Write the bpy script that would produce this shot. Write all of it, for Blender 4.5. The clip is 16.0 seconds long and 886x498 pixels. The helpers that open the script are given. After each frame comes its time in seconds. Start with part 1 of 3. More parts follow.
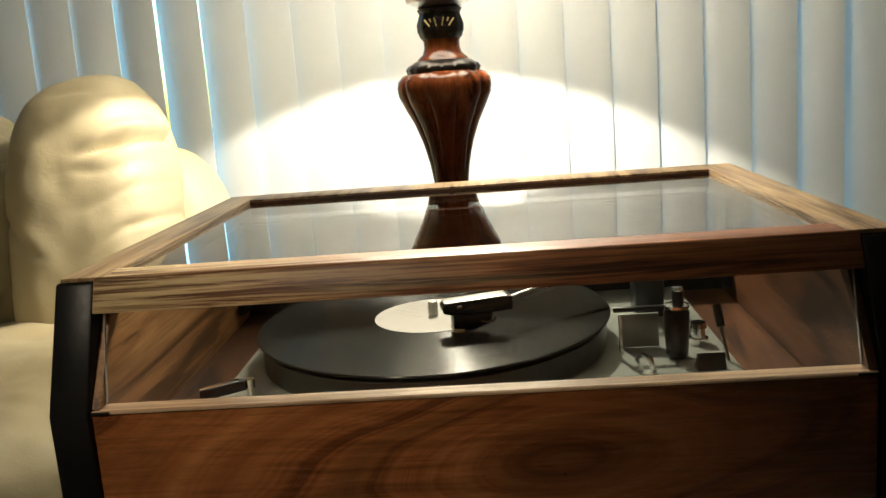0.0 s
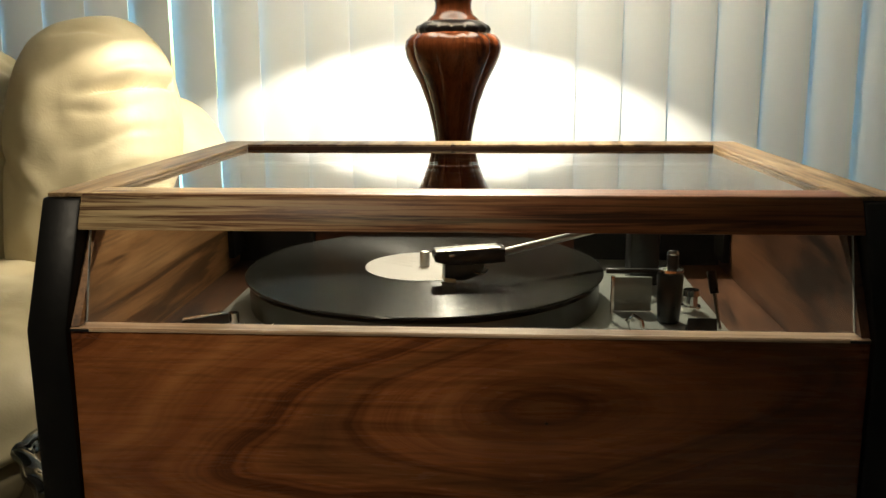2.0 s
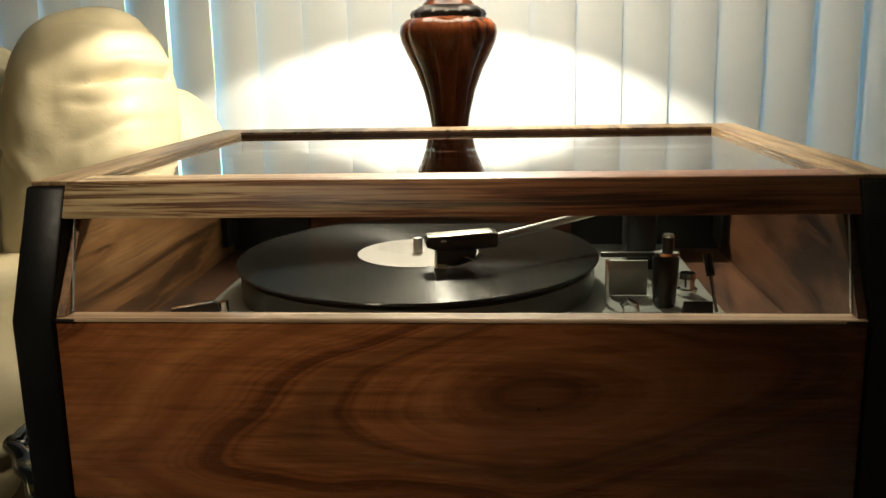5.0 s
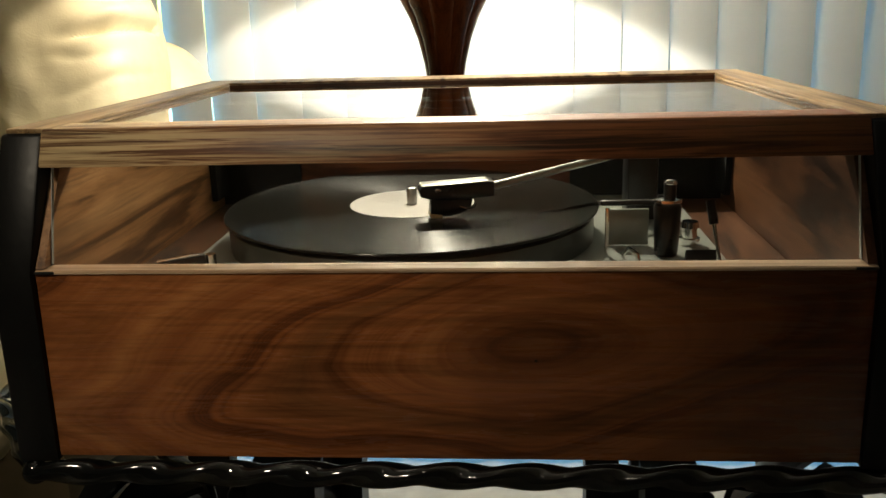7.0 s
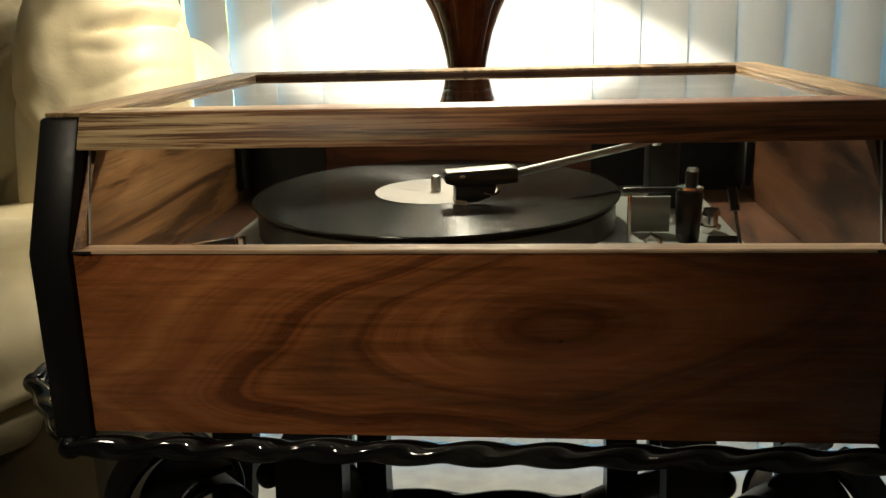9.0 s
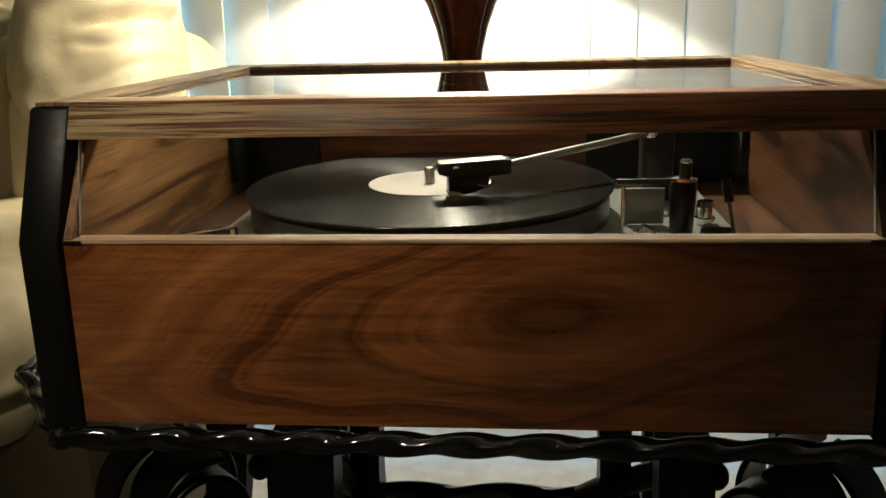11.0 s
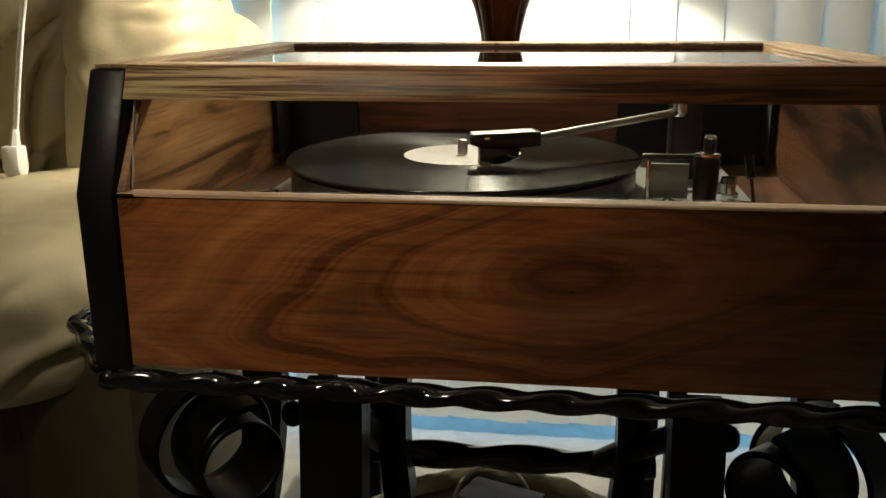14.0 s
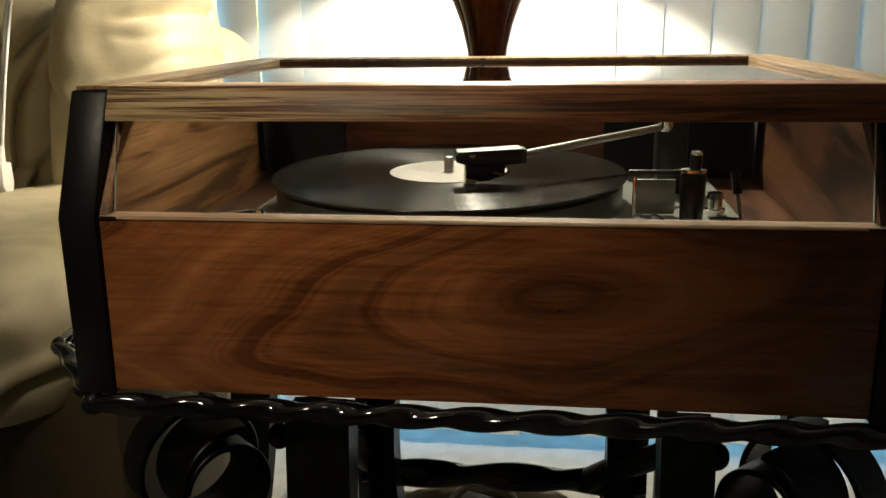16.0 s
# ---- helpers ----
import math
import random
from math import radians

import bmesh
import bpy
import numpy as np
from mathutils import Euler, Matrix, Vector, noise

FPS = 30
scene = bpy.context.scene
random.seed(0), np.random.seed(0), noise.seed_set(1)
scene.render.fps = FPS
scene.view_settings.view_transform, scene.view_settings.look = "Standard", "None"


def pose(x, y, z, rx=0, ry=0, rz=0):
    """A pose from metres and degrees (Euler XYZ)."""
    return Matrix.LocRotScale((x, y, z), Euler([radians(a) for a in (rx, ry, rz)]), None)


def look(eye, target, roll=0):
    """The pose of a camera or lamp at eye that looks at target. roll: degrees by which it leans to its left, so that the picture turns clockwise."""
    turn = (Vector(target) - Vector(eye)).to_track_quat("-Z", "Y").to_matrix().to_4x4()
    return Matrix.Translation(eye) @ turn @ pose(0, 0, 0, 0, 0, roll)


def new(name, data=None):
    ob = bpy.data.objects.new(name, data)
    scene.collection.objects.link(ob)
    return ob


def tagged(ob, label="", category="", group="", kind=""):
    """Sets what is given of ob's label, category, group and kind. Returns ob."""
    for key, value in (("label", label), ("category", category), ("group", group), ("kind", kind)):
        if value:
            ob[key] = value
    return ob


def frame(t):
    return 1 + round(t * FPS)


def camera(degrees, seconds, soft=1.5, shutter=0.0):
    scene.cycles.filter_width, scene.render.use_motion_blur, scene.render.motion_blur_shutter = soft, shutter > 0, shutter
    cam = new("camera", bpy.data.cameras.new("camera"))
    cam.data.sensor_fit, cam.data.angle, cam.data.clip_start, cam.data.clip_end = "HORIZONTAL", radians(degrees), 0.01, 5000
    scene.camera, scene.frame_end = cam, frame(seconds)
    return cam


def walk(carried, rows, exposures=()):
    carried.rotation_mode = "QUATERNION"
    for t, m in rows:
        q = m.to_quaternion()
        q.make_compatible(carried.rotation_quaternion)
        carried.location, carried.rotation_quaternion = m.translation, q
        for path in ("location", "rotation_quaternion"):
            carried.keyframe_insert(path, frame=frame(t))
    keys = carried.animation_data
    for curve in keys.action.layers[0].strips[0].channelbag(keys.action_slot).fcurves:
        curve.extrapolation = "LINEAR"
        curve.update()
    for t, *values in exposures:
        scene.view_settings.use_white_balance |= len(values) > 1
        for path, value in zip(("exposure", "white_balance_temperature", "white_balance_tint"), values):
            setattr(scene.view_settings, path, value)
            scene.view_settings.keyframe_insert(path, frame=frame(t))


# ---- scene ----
cam = camera(54.0, 16.0)
PATH = [
    (0, (0.024, -0.526, 0.861), (-0.111, 1.439, 0.515), -4.3),
    (0.5, (0.019, -0.518, 0.844), (-0.063, 1.448, 0.487), -2.1),
    (1, (0.023, -0.518, 0.84), (-0.085, 1.447, 0.482), -1.2),
    (1.5, (0.023, -0.521, 0.831), (-0.096, 1.444, 0.476), -0.5),
    (2, (0.025, -0.522, 0.828), (-0.105, 1.439, 0.456), -0.2),
    (2.5, (0.027, -0.523, 0.822), (-0.115, 1.436, 0.448), -0.2),
    (3, (0.028, -0.511, 0.82), (-0.1, 1.44, 0.4), -0.7),
    (3.5, (0.031, -0.511, 0.82), (-0.096, 1.441, 0.402), -0.4),
    (4, (0.033, -0.517, 0.823), (-0.108, 1.44, 0.432), -0.2),
    (6.5, (0.04, -0.498, 0.817), (-0.108, 1.446, 0.369), -2.2),
    (7, (0.039, -0.494, 0.81), (-0.109, 1.441, 0.329), -1.5),
    (7.5, (0.039, -0.497, 0.807), (-0.111, 1.445, 0.352), -1.6),
    (8, (0.03, -0.507, 0.801), (-0.144, 1.432, 0.339), -1.0),
    (10.5, (0.036, -0.509, 0.802), (-0.152, 1.421, 0.315), -2.0),
    (11, (0.036, -0.507, 0.796), (-0.141, 1.426, 0.314), -1.3),
    (11.5, (0.035, -0.51, 0.796), (-0.147, 1.421, 0.308), -0.9),
    (12, (0.041, -0.51, 0.796), (-0.149, 1.416, 0.293), -1.1),
    (12.5, (0.045, -0.522, 0.791), (-0.185, 1.396, 0.272), -0.8),
    (13, (0.046, -0.543, 0.788), (-0.246, 1.375, 0.301), -0.7),
    (13.5, (0.048, -0.543, 0.786), (-0.231, 1.381, 0.315), -0.3),
    (14, (0.046, -0.54, 0.782), (-0.218, 1.38, 0.289), -0.2),
    (14.5, (0.052, -0.544, 0.781), (-0.217, 1.379, 0.3), 0.3),
    (15, (0.051, -0.539, 0.787), (-0.195, 1.391, 0.324), 0.5),
    (15.5, (0.048, -0.533, 0.788), (-0.197, 1.394, 0.313), 0.0),
    (16, (0.049, -0.534, 0.789), (-0.196, 1.393, 0.313), -0.6),
]
walk(cam, [(t, look(eye, target, roll)) for t, eye, target, roll in PATH])

# ---- light ----
world = bpy.data.worlds.new("dusk")
scene.world = world
world.use_nodes = True
wn = world.node_tree
sky = wn.nodes.new("ShaderNodeTexSky")
sky.sky_type, sky.sun_disc = "NISHITA", False
sky.sun_elevation, sky.sun_rotation = radians(3), radians(180)
tint = wn.nodes.new("ShaderNodeMix")
tint.data_type, tint.blend_type = "RGBA", "MULTIPLY"
tint.inputs[0].default_value = 1.0
tint.inputs[7].default_value = (0.40, 0.78, 1.25, 1)
wn.links.new(sky.outputs[0], tint.inputs[6])
wn.links.new(tint.outputs[2], wn.nodes["Background"].inputs[0])
wn.nodes["Background"].inputs[1].default_value = 2.4

LAMP = (-0.035, 0.59)


def bulb(name, place, watts, colour, size):
    data = bpy.data.lights.new(name, "POINT")
    data.energy, data.color, data.shadow_soft_size = watts, colour, size
    ob = new(name, data)
    ob.location = place
    return ob


bulb("table_lamp_light", (-0.018, 0.601, 1.2227), 44, (1.0, 0.92, 0.76), 0.005)
bulb("pendant_bulb", (-0.12, -0.92, 1.88), 0.9, (1.0, 0.86, 0.64), 0.04)
# Added spot: its narrow beam shapes the falloff across the cabinet front.
SPOT_PLACE = (-0.45, -0.78, 1.50)
spot = bpy.data.lights.new("added_front_spot", "SPOT")
spot.energy, spot.color, spot.shadow_soft_size = 21.5, (1.0, 0.86, 0.64), 0.055
spot.spot_size, spot.spot_blend = radians(36), 1.0
spot_ob = new("added_front_spot", spot)
spot_ob.location = SPOT_PLACE
spot_ob.rotation_euler = (Vector((-0.19, 0.02, 0.685)) - Vector(SPOT_PLACE)).to_track_quat("-Z", "Y").to_euler()


# ---- materials ----
def rgb(c):
    return (*c, 1) if len(c) == 3 else c


class Nodes:
    """A small builder for node materials."""

    def __init__(self, name):
        self.mat = bpy.data.materials.new(name)
        self.mat.use_nodes = True
        self.tree = self.mat.node_tree
        self.bsdf = self.tree.nodes["Principled BSDF"]
        self.coord = self.tree.nodes.new("ShaderNodeTexCoord").outputs["Object"]

    def add(self, kind, **inputs):
        node = self.tree.nodes.new("ShaderNode" + kind)
        for key, value in inputs.items():
            self.put(node.inputs[key.replace("_", " ")], value)
        return node

    def put(self, socket, value):
        if isinstance(value, bpy.types.NodeSocket):
            self.tree.links.new(value, socket)
        else:
            socket.default_value = value

    def mapped(self, scale=(1, 1, 1), loc=(0, 0, 0), rot=(0, 0, 0)):
        return self.add("Mapping", Vector=self.coord, Scale=scale, Location=loc, Rotation=[radians(a) for a in rot]).outputs[0]

    def noise(self, vector, scale, detail=4.0, rough=0.55, warp=0.0):
        return self.add("TexNoise", Vector=vector, Scale=scale, Detail=detail, Roughness=rough, Distortion=warp).outputs[0]

    def ramp(self, value, stops):
        node = self.add("ValToRGB", Fac=value)
        el = node.color_ramp.elements
        while len(el) < len(stops):
            el.new(0.5)
        for e, (p, c) in zip(el, stops):
            e.position, e.color = p, rgb(c) if not isinstance(c, (int, float)) else (c, c, c, 1)
        return node.outputs[0]

    def math(self, op, a, b=0.0):
        node = self.tree.nodes.new("ShaderNodeMath")
        node.operation = op
        self.put(node.inputs[0], a)
        self.put(node.inputs[1], b)
        return node.outputs[0]

    def mix(self, fac, a, b, mode="MIX"):
        node = self.tree.nodes.new("ShaderNodeMix")
        node.data_type, node.blend_type = "RGBA", mode
        self.put(node.inputs[0], fac)
        self.put(node.inputs[6], rgb(a) if isinstance(a, tuple) else a)
        self.put(node.inputs[7], rgb(b) if isinstance(b, tuple) else b)
        return node.outputs[2]

    def bump(self, height, strength=0.2, distance=0.001):
        self.put(self.bsdf.inputs["Normal"], self.add("Bump", Height=height, Strength=strength, Distance=distance).outputs[0])

    def done(self, colour, rough=0.5, metal=0.0, **more):
        self.put(self.bsdf.inputs["Base Color"], rgb(colour) if isinstance(colour, tuple) else colour)
        self.put(self.bsdf.inputs["Roughness"], rough)
        self.bsdf.inputs["Metallic"].default_value = metal
        for key, value in more.items():
            self.put(self.bsdf.inputs[key.replace("_", " ")], value)
        return self.mat


def wood(name, dark, mid, light, along="x", rings=None, rough=0.32, streak=0.5, across=24.0, rot=(0, 0, 0), sap=None, heart_shade=None, coat=0.0):
    """Oiled hardwood: growth bands, fine fibres along the board, pores, blotches and paler sapwood towards one end."""
    n = Nodes(name)

    def run(near, far):
        return n.mapped({"x": (near, far, far), "y": (far, near, far), "z": (far, far, near)}[along], rot=rot)

    fibre = n.noise(run(14, 420), 1.0, 3)
    coarse = n.noise(run(max(9, across * 0.09), across * 4), 1.0, 4, 0.65, 0.5)
    if rings:
        cx, cz, sx, sz, count = rings
        v = n.add("SeparateXYZ", Vector=n.coord)
        dx = n.math("MULTIPLY", n.math("SUBTRACT", v.outputs[0], cx), sx)
        dz = n.math("MULTIPLY", n.math("SUBTRACT", v.outputs[2], cz), sz)
        dz = n.math("SUBTRACT", dz, n.math("MULTIPLY", dx, 0.42))
        r = n.math("SQRT", n.math("ADD", n.math("MULTIPLY", dx, dx), n.math("MULTIPLY", dz, dz)))
        r = n.math("ADD", r, n.math("MULTIPLY", n.math("SUBTRACT", n.noise(n.mapped((3, 1, 7)), 1.7, 1.5), 0.5), 0.55))
        r = n.math("ADD", r, n.math("MULTIPLY", n.math("SUBTRACT", coarse, 0.5), 0.025))
        fine = n.noise(n.add("CombineXYZ", X=n.math("MULTIPLY", r, count * 6)).outputs[0], 1.0, 3, 0.6)
        band = n.noise(n.add("CombineXYZ", X=n.math("ADD", n.math("MULTIPLY", r, count), 2.3)).outputs[0], 1.0, 2, 0.5)
        band = n.math("ADD", n.math("MULTIPLY", band, 0.66), n.math("MULTIPLY", fine, 0.34))
        eye = n.ramp(r, [(0.02, 0.42), (0.16, 0.85), (0.26, 1.0), (0.385, 1.0), (0.425, 0.42), (0.455, 0.68), (0.475, 0.40), (0.54, 0.95), (0.66, 0.90), (0.72, 1.0), (0.84, 0.85), (0.92, 1.0)])
    else:
        band = n.noise(run(4.0, across), 1.0, 6, 0.62, 0.9)
        eye = None
    body = n.ramp(band, [(0.38, dark), (0.46, mid), (0.62, light)])
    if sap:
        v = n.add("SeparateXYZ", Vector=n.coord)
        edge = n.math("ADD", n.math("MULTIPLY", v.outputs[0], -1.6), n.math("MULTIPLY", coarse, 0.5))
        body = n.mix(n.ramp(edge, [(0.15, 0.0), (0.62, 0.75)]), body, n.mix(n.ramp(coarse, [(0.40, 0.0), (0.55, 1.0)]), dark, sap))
    # Darker, redder wood towards the right; the light's falloff there is in this colour.
    if heart_shade:
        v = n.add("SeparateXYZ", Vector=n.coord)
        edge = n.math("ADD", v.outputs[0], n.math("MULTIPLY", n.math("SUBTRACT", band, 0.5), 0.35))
        body = n.mix(n.ramp(n.math("ADD", edge, 0.5), [(0.50, 0.0), (0.80, 0.85)]), body, n.mix(band, tuple(c * 0.4 for c in heart_shade), heart_shade))
    blot = n.noise(n.mapped((2, 2, 3)), 5.0, 3)
    body = n.mix(n.ramp(blot, [(0.48, 0.0), (0.75, 0.45)]), body, dark)
    col = n.mix(streak, body, n.ramp(coarse, [(0.36, 0.12), (0.50, 1.0)]), "MULTIPLY")
    col = n.mix(0.35, col, n.ramp(fibre, [(0.36, 0.4), (0.5, 1.0)]), "MULTIPLY")
    if eye:
        col = n.mix(0.8, col, eye, "MULTIPLY")
    n.bump(n.math("ADD", fibre, n.math("MULTIPLY", coarse, 0.5)), 0.10, 0.0005)
    return n.done(col, n.math("ADD", n.math("MULTIPLY", coarse, 0.18), rough - 0.09), 0.0, Specular_IOR_Level=0.28, Coat_Weight=1.0 if coat else 0.0, Coat_Roughness=coat)


def plain(name, colour, rough, metal=0.0, grain=60.0, depth=0.08, vary=0.15, **more):
    n = Nodes(name)
    a = n.noise(n.mapped(), grain, 4)
    b = n.noise(n.mapped(), grain / 12, 3)
    col = n.mix(n.ramp(b, [(0.3, 0.0), (0.7, 1.0)]), tuple(c * (1 - vary) for c in colour), tuple(min(1, c * (1 + vary)) for c in colour))
    n.bump(a, depth, 0.0008)
    return n.done(col, n.math("ADD", n.math("MULTIPLY", a, 0.16), rough - 0.08), metal, **more)


FRONT_WOOD = wood("figured_walnut", (0.095, 0.030, 0.010), (0.255, 0.083, 0.025), (0.40, 0.155, 0.050), "x", (0.055, 0.628, 3.0, 9.8, 7.0), 0.27, 0.35, heart_shade=(0.110, 0.034, 0.012))
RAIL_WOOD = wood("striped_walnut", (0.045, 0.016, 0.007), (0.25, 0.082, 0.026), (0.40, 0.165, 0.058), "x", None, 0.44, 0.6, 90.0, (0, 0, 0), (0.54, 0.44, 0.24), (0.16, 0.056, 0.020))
RAIL_WOOD_SIDE = wood("striped_walnut_lengthways", (0.08, 0.042, 0.019), (0.22, 0.140, 0.066), (0.34, 0.240, 0.130), "y", None, 0.35, 0.6, 70.0)
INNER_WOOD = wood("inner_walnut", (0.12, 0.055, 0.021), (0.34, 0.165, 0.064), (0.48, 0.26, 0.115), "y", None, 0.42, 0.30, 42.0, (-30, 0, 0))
# Redder, darker copy of the lining wood: the right side's dimness is in it.
INNER_WOOD_RED_DIM = wood("inner_red_dim_walnut", (0.022, 0.009, 0.004), (0.078, 0.031, 0.013), (0.13, 0.056, 0.025), "y", None, 0.42, 0.5, 22.0, (20, 0, 0))
BLACK_WOOD = plain("ebonised_wood", (0.004, 0.004, 0.0038), 0.40, 0.0, 220, 0.1, 0.15, Specular_IOR_Level=0.22)
# Matt black for the sheets that give the cabinet's corner shadow.
SHADOW_BLACK = plain("shadow_black", (0.006, 0.006, 0.006), 0.95, 0.0, 400, 0.3)
n = Nodes("black_enamelled_iron")
n.bump(n.noise(n.mapped(), 40.0, 2), 0.03, 0.001)
IRON = n.done((0.003, 0.0035, 0.0035), n.math("ADD", n.math("MULTIPLY", n.noise(n.mapped(), 120.0, 3), 0.03), 0.06), 0.0, Specular_IOR_Level=0.55)
BLACK_PLASTIC = plain("black_plastic", (0.012, 0.012, 0.012), 0.30, 0.0, 300, 0.05)
ALLOY = plain("brushed_alloy", (0.62, 0.62, 0.58), 0.34, 1.0, 350, 0.05)
CHROME = plain("chrome", (0.85, 0.85, 0.83), 0.10, 1.0, 100, 0.01, 0.03)
PLATE = plain("grey_painted_plate", (0.27, 0.29, 0.265), 0.32, 0.2, 300, 0.05)
n = Nodes("cream_leather")
pebble = n.add("TexVoronoi", Vector=n.mapped(), Scale=420.0).outputs[0]
wrinkle = n.noise(n.mapped((1, 1, 1.6), rot=(0, 25, 0)), 26.0, 5, 0.6, 1.2)
soil = n.noise(n.mapped(), 6.0, 4, 0.6)
n.bump(n.math("ADD", n.math("MULTIPLY", pebble, 0.12), n.math("MULTIPLY", wrinkle, 1.0)), 0.16, 0.004)
LEATHER = n.done(n.mix(n.ramp(soil, [(0.35, 0.0), (0.7, 1.0)]), (0.45, 0.375, 0.225), (0.54, 0.47, 0.305)), n.math("ADD", n.math("MULTIPLY", wrinkle, 0.2), 0.42))
LAMP_WOOD = wood("red_mahogany", (0.045, 0.012, 0.004), (0.14, 0.036, 0.011), (0.22, 0.062, 0.020), "z", None, 0.18, 0.3)
BRONZE = plain("dark_bronze", (0.022, 0.018, 0.014), 0.30, 0.6, 160, 0.3, 0.5)
GILT = plain("worn_gilt", (0.50, 0.38, 0.16), 0.35, 0.8, 200, 0.2)
LABEL = plain("cream_paper", (0.46, 0.44, 0.41), 0.45, 0.0, 300, 0.05, 0.05)
GREY_INK = plain("grey_ink", (0.42, 0.40, 0.37), 0.5, 0.0, 300, 0.05, 0.05)
WHITE_PLASTIC = plain("white_plastic", (0.75, 0.73, 0.66), 0.4, 0.0, 200, 0.03, 0.05)
WALL_PAINT = plain("wall_paint", (0.20, 0.18, 0.14), 0.8, 0.0, 250, 0.15, 0.04)
CEILING_PAINT = plain("ceiling_paint", (0.55, 0.52, 0.46), 0.9, 0.0, 150, 0.2, 0.03)
CARPET = plain("pale_carpet", (0.36, 0.34, 0.30), 0.95, 0.0, 260, 0.8, 0.12)
ROPE = plain("sisal_rope", (0.46, 0.41, 0.29), 0.9, 0.0, 200, 0.6, 0.3)
n = Nodes("vinyl_slat")
weave = n.noise(n.mapped((1, 1, 0.2)), 700.0, 2)
n.bump(weave, 0.12, 0.0005)
n.done(n.mix(n.noise(n.mapped(), 7.0, 3), (0.74, 0.77, 0.76), (0.80, 0.82, 0.80)), 0.45)
thin = n.add("BsdfTranslucent", Color=(0.75, 0.80, 0.80, 1))
both = n.add("MixShader", Fac=0.13)
n.tree.links.new(n.bsdf.outputs[0], both.inputs[1])
n.tree.links.new(thin.outputs[0], both.inputs[2])
n.tree.links.new(both.outputs[0], n.tree.nodes["Material Output"].inputs[0])
SLAT = n.mat
n = Nodes("shade_cloth")
n.bump(n.noise(n.mapped((1, 1, 1)), 500.0, 2), 0.2, 0.0005)
n.done((0.72, 0.68, 0.58), 0.9, 0.0, Emission_Color=(1.0, 0.90, 0.72, 1), Emission_Strength=140.0)
thin = n.add("BsdfTranslucent", Color=(0.92, 0.87, 0.74, 1))
both = n.add("MixShader", Fac=0.90)
n.tree.links.new(n.bsdf.outputs[0], both.inputs[1])
n.tree.links.new(thin.outputs[0], both.inputs[2])
n.tree.links.new(both.outputs[0], n.tree.nodes["Material Output"].inputs[0])
SHADE_CLOTH = n.mat
# Dark brown below the cream leather: the shadow under the seat is in it.
SHADED_VALANCE = plain("shaded_upholstery", (0.085, 0.062, 0.028), 0.75, 0.0, 300, 0.3)
ALU = plain("window_frame_paint", (0.75, 0.75, 0.73), 0.4, 0.0, 100, 0.03, 0.03)


def clear(name, tint, ior=1.52):
    """A thin clear or smoked sheet: tinted see-through with a glossy coat by Fresnel."""
    g = Nodes(name)
    see = g.add("BsdfTransparent", Color=(tint, tint, tint * 0.98, 1))
    shine = g.add("BsdfGlossy", Color=(1, 1, 1, 1), Roughness=0.015)
    facing = g.add("LayerWeight", Blend=0.5).outputs["Facing"]
    f0 = ((ior - 1) / (ior + 1)) ** 2
    gloss = g.math("ADD", g.math("MULTIPLY", g.math("POWER", facing, 5.0), 1 - f0), f0)
    both = g.add("MixShader", Fac=gloss)
    g.tree.links.new(see.outputs[0], both.inputs[1])
    g.tree.links.new(shine.outputs[0], both.inputs[2])
    g.tree.links.new(both.outputs[0], g.tree.nodes["Material Output"].inputs[0])
    return g.mat


PANE = clear("window_glass", 0.97)
ACRYLIC = clear("clear_acrylic", 0.96, 1.30)
SMOKED = clear("smoked_acrylic", 0.86, 1.9)
BARE_IRON = plain("matt_black_iron", (0.0022, 0.0022, 0.0022), 0.34, 0.0, 150, 0.08, 0.2, Specular_IOR_Level=0.16)
g = Nodes("polished_acrylic_edge")
PANE_EDGE = g.done((0.36, 0.36, 0.34), 0.25, 0.0)


# ---- shapes ----
def part(name, bm, material, parent=None, label="", smooth=True):
    me = bpy.data.meshes.new(name)
    bmesh.ops.recalc_face_normals(bm, faces=bm.faces)
    bm.to_mesh(me)
    bm.free()
    me.materials.append(material)
    if smooth:
        me.shade_smooth()
        me.set_sharp_from_angle(angle=radians(38))
    ob = new(name, me)
    if parent:
        ob.parent = parent
    if label:
        ob["label"] = label
    return ob


def empty(name, place=(0, 0, 0), label="", category="", group=""):
    ob = new(name)
    ob.location = place
    ob.empty_display_size = 0.05
    return tagged(ob, label, category, group)


def soften(bm, r, seg=2):
    if r:
        sharp = [e for e in bm.edges if len(e.link_faces) == 2 and e.calc_face_angle(0) > 0.6]
        bmesh.ops.bevel(bm, geom=sharp, offset=r, segments=seg, profile=0.5, affect="EDGES")
    return bm


def box(x0, x1, y0, y1, z0, z1, r=0.001):
    bm = bmesh.new()
    bmesh.ops.create_cube(bm, size=1)
    for v in bm.verts:
        v.co = Vector((x0 if v.co.x < 0 else x1, y0 if v.co.y < 0 else y1, z0 if v.co.z < 0 else z1))
    return soften(bm, r)


def prism(profile, x0, x1, r=0.001):
    """A profile in (y, z), run along x."""
    bm = bmesh.new()
    a = [bm.verts.new((x0, y, z)) for y, z in profile]
    b = [bm.verts.new((x1, y, z)) for y, z in profile]
    bm.faces.new(a)
    bm.faces.new(b[::-1])
    for i in range(len(a)):
        j = (i + 1) % len(a)
        bm.faces.new((a[i], a[j], b[j], b[i]))
    bmesh.ops.recalc_face_normals(bm, faces=bm.faces)
    return soften(bm, r)


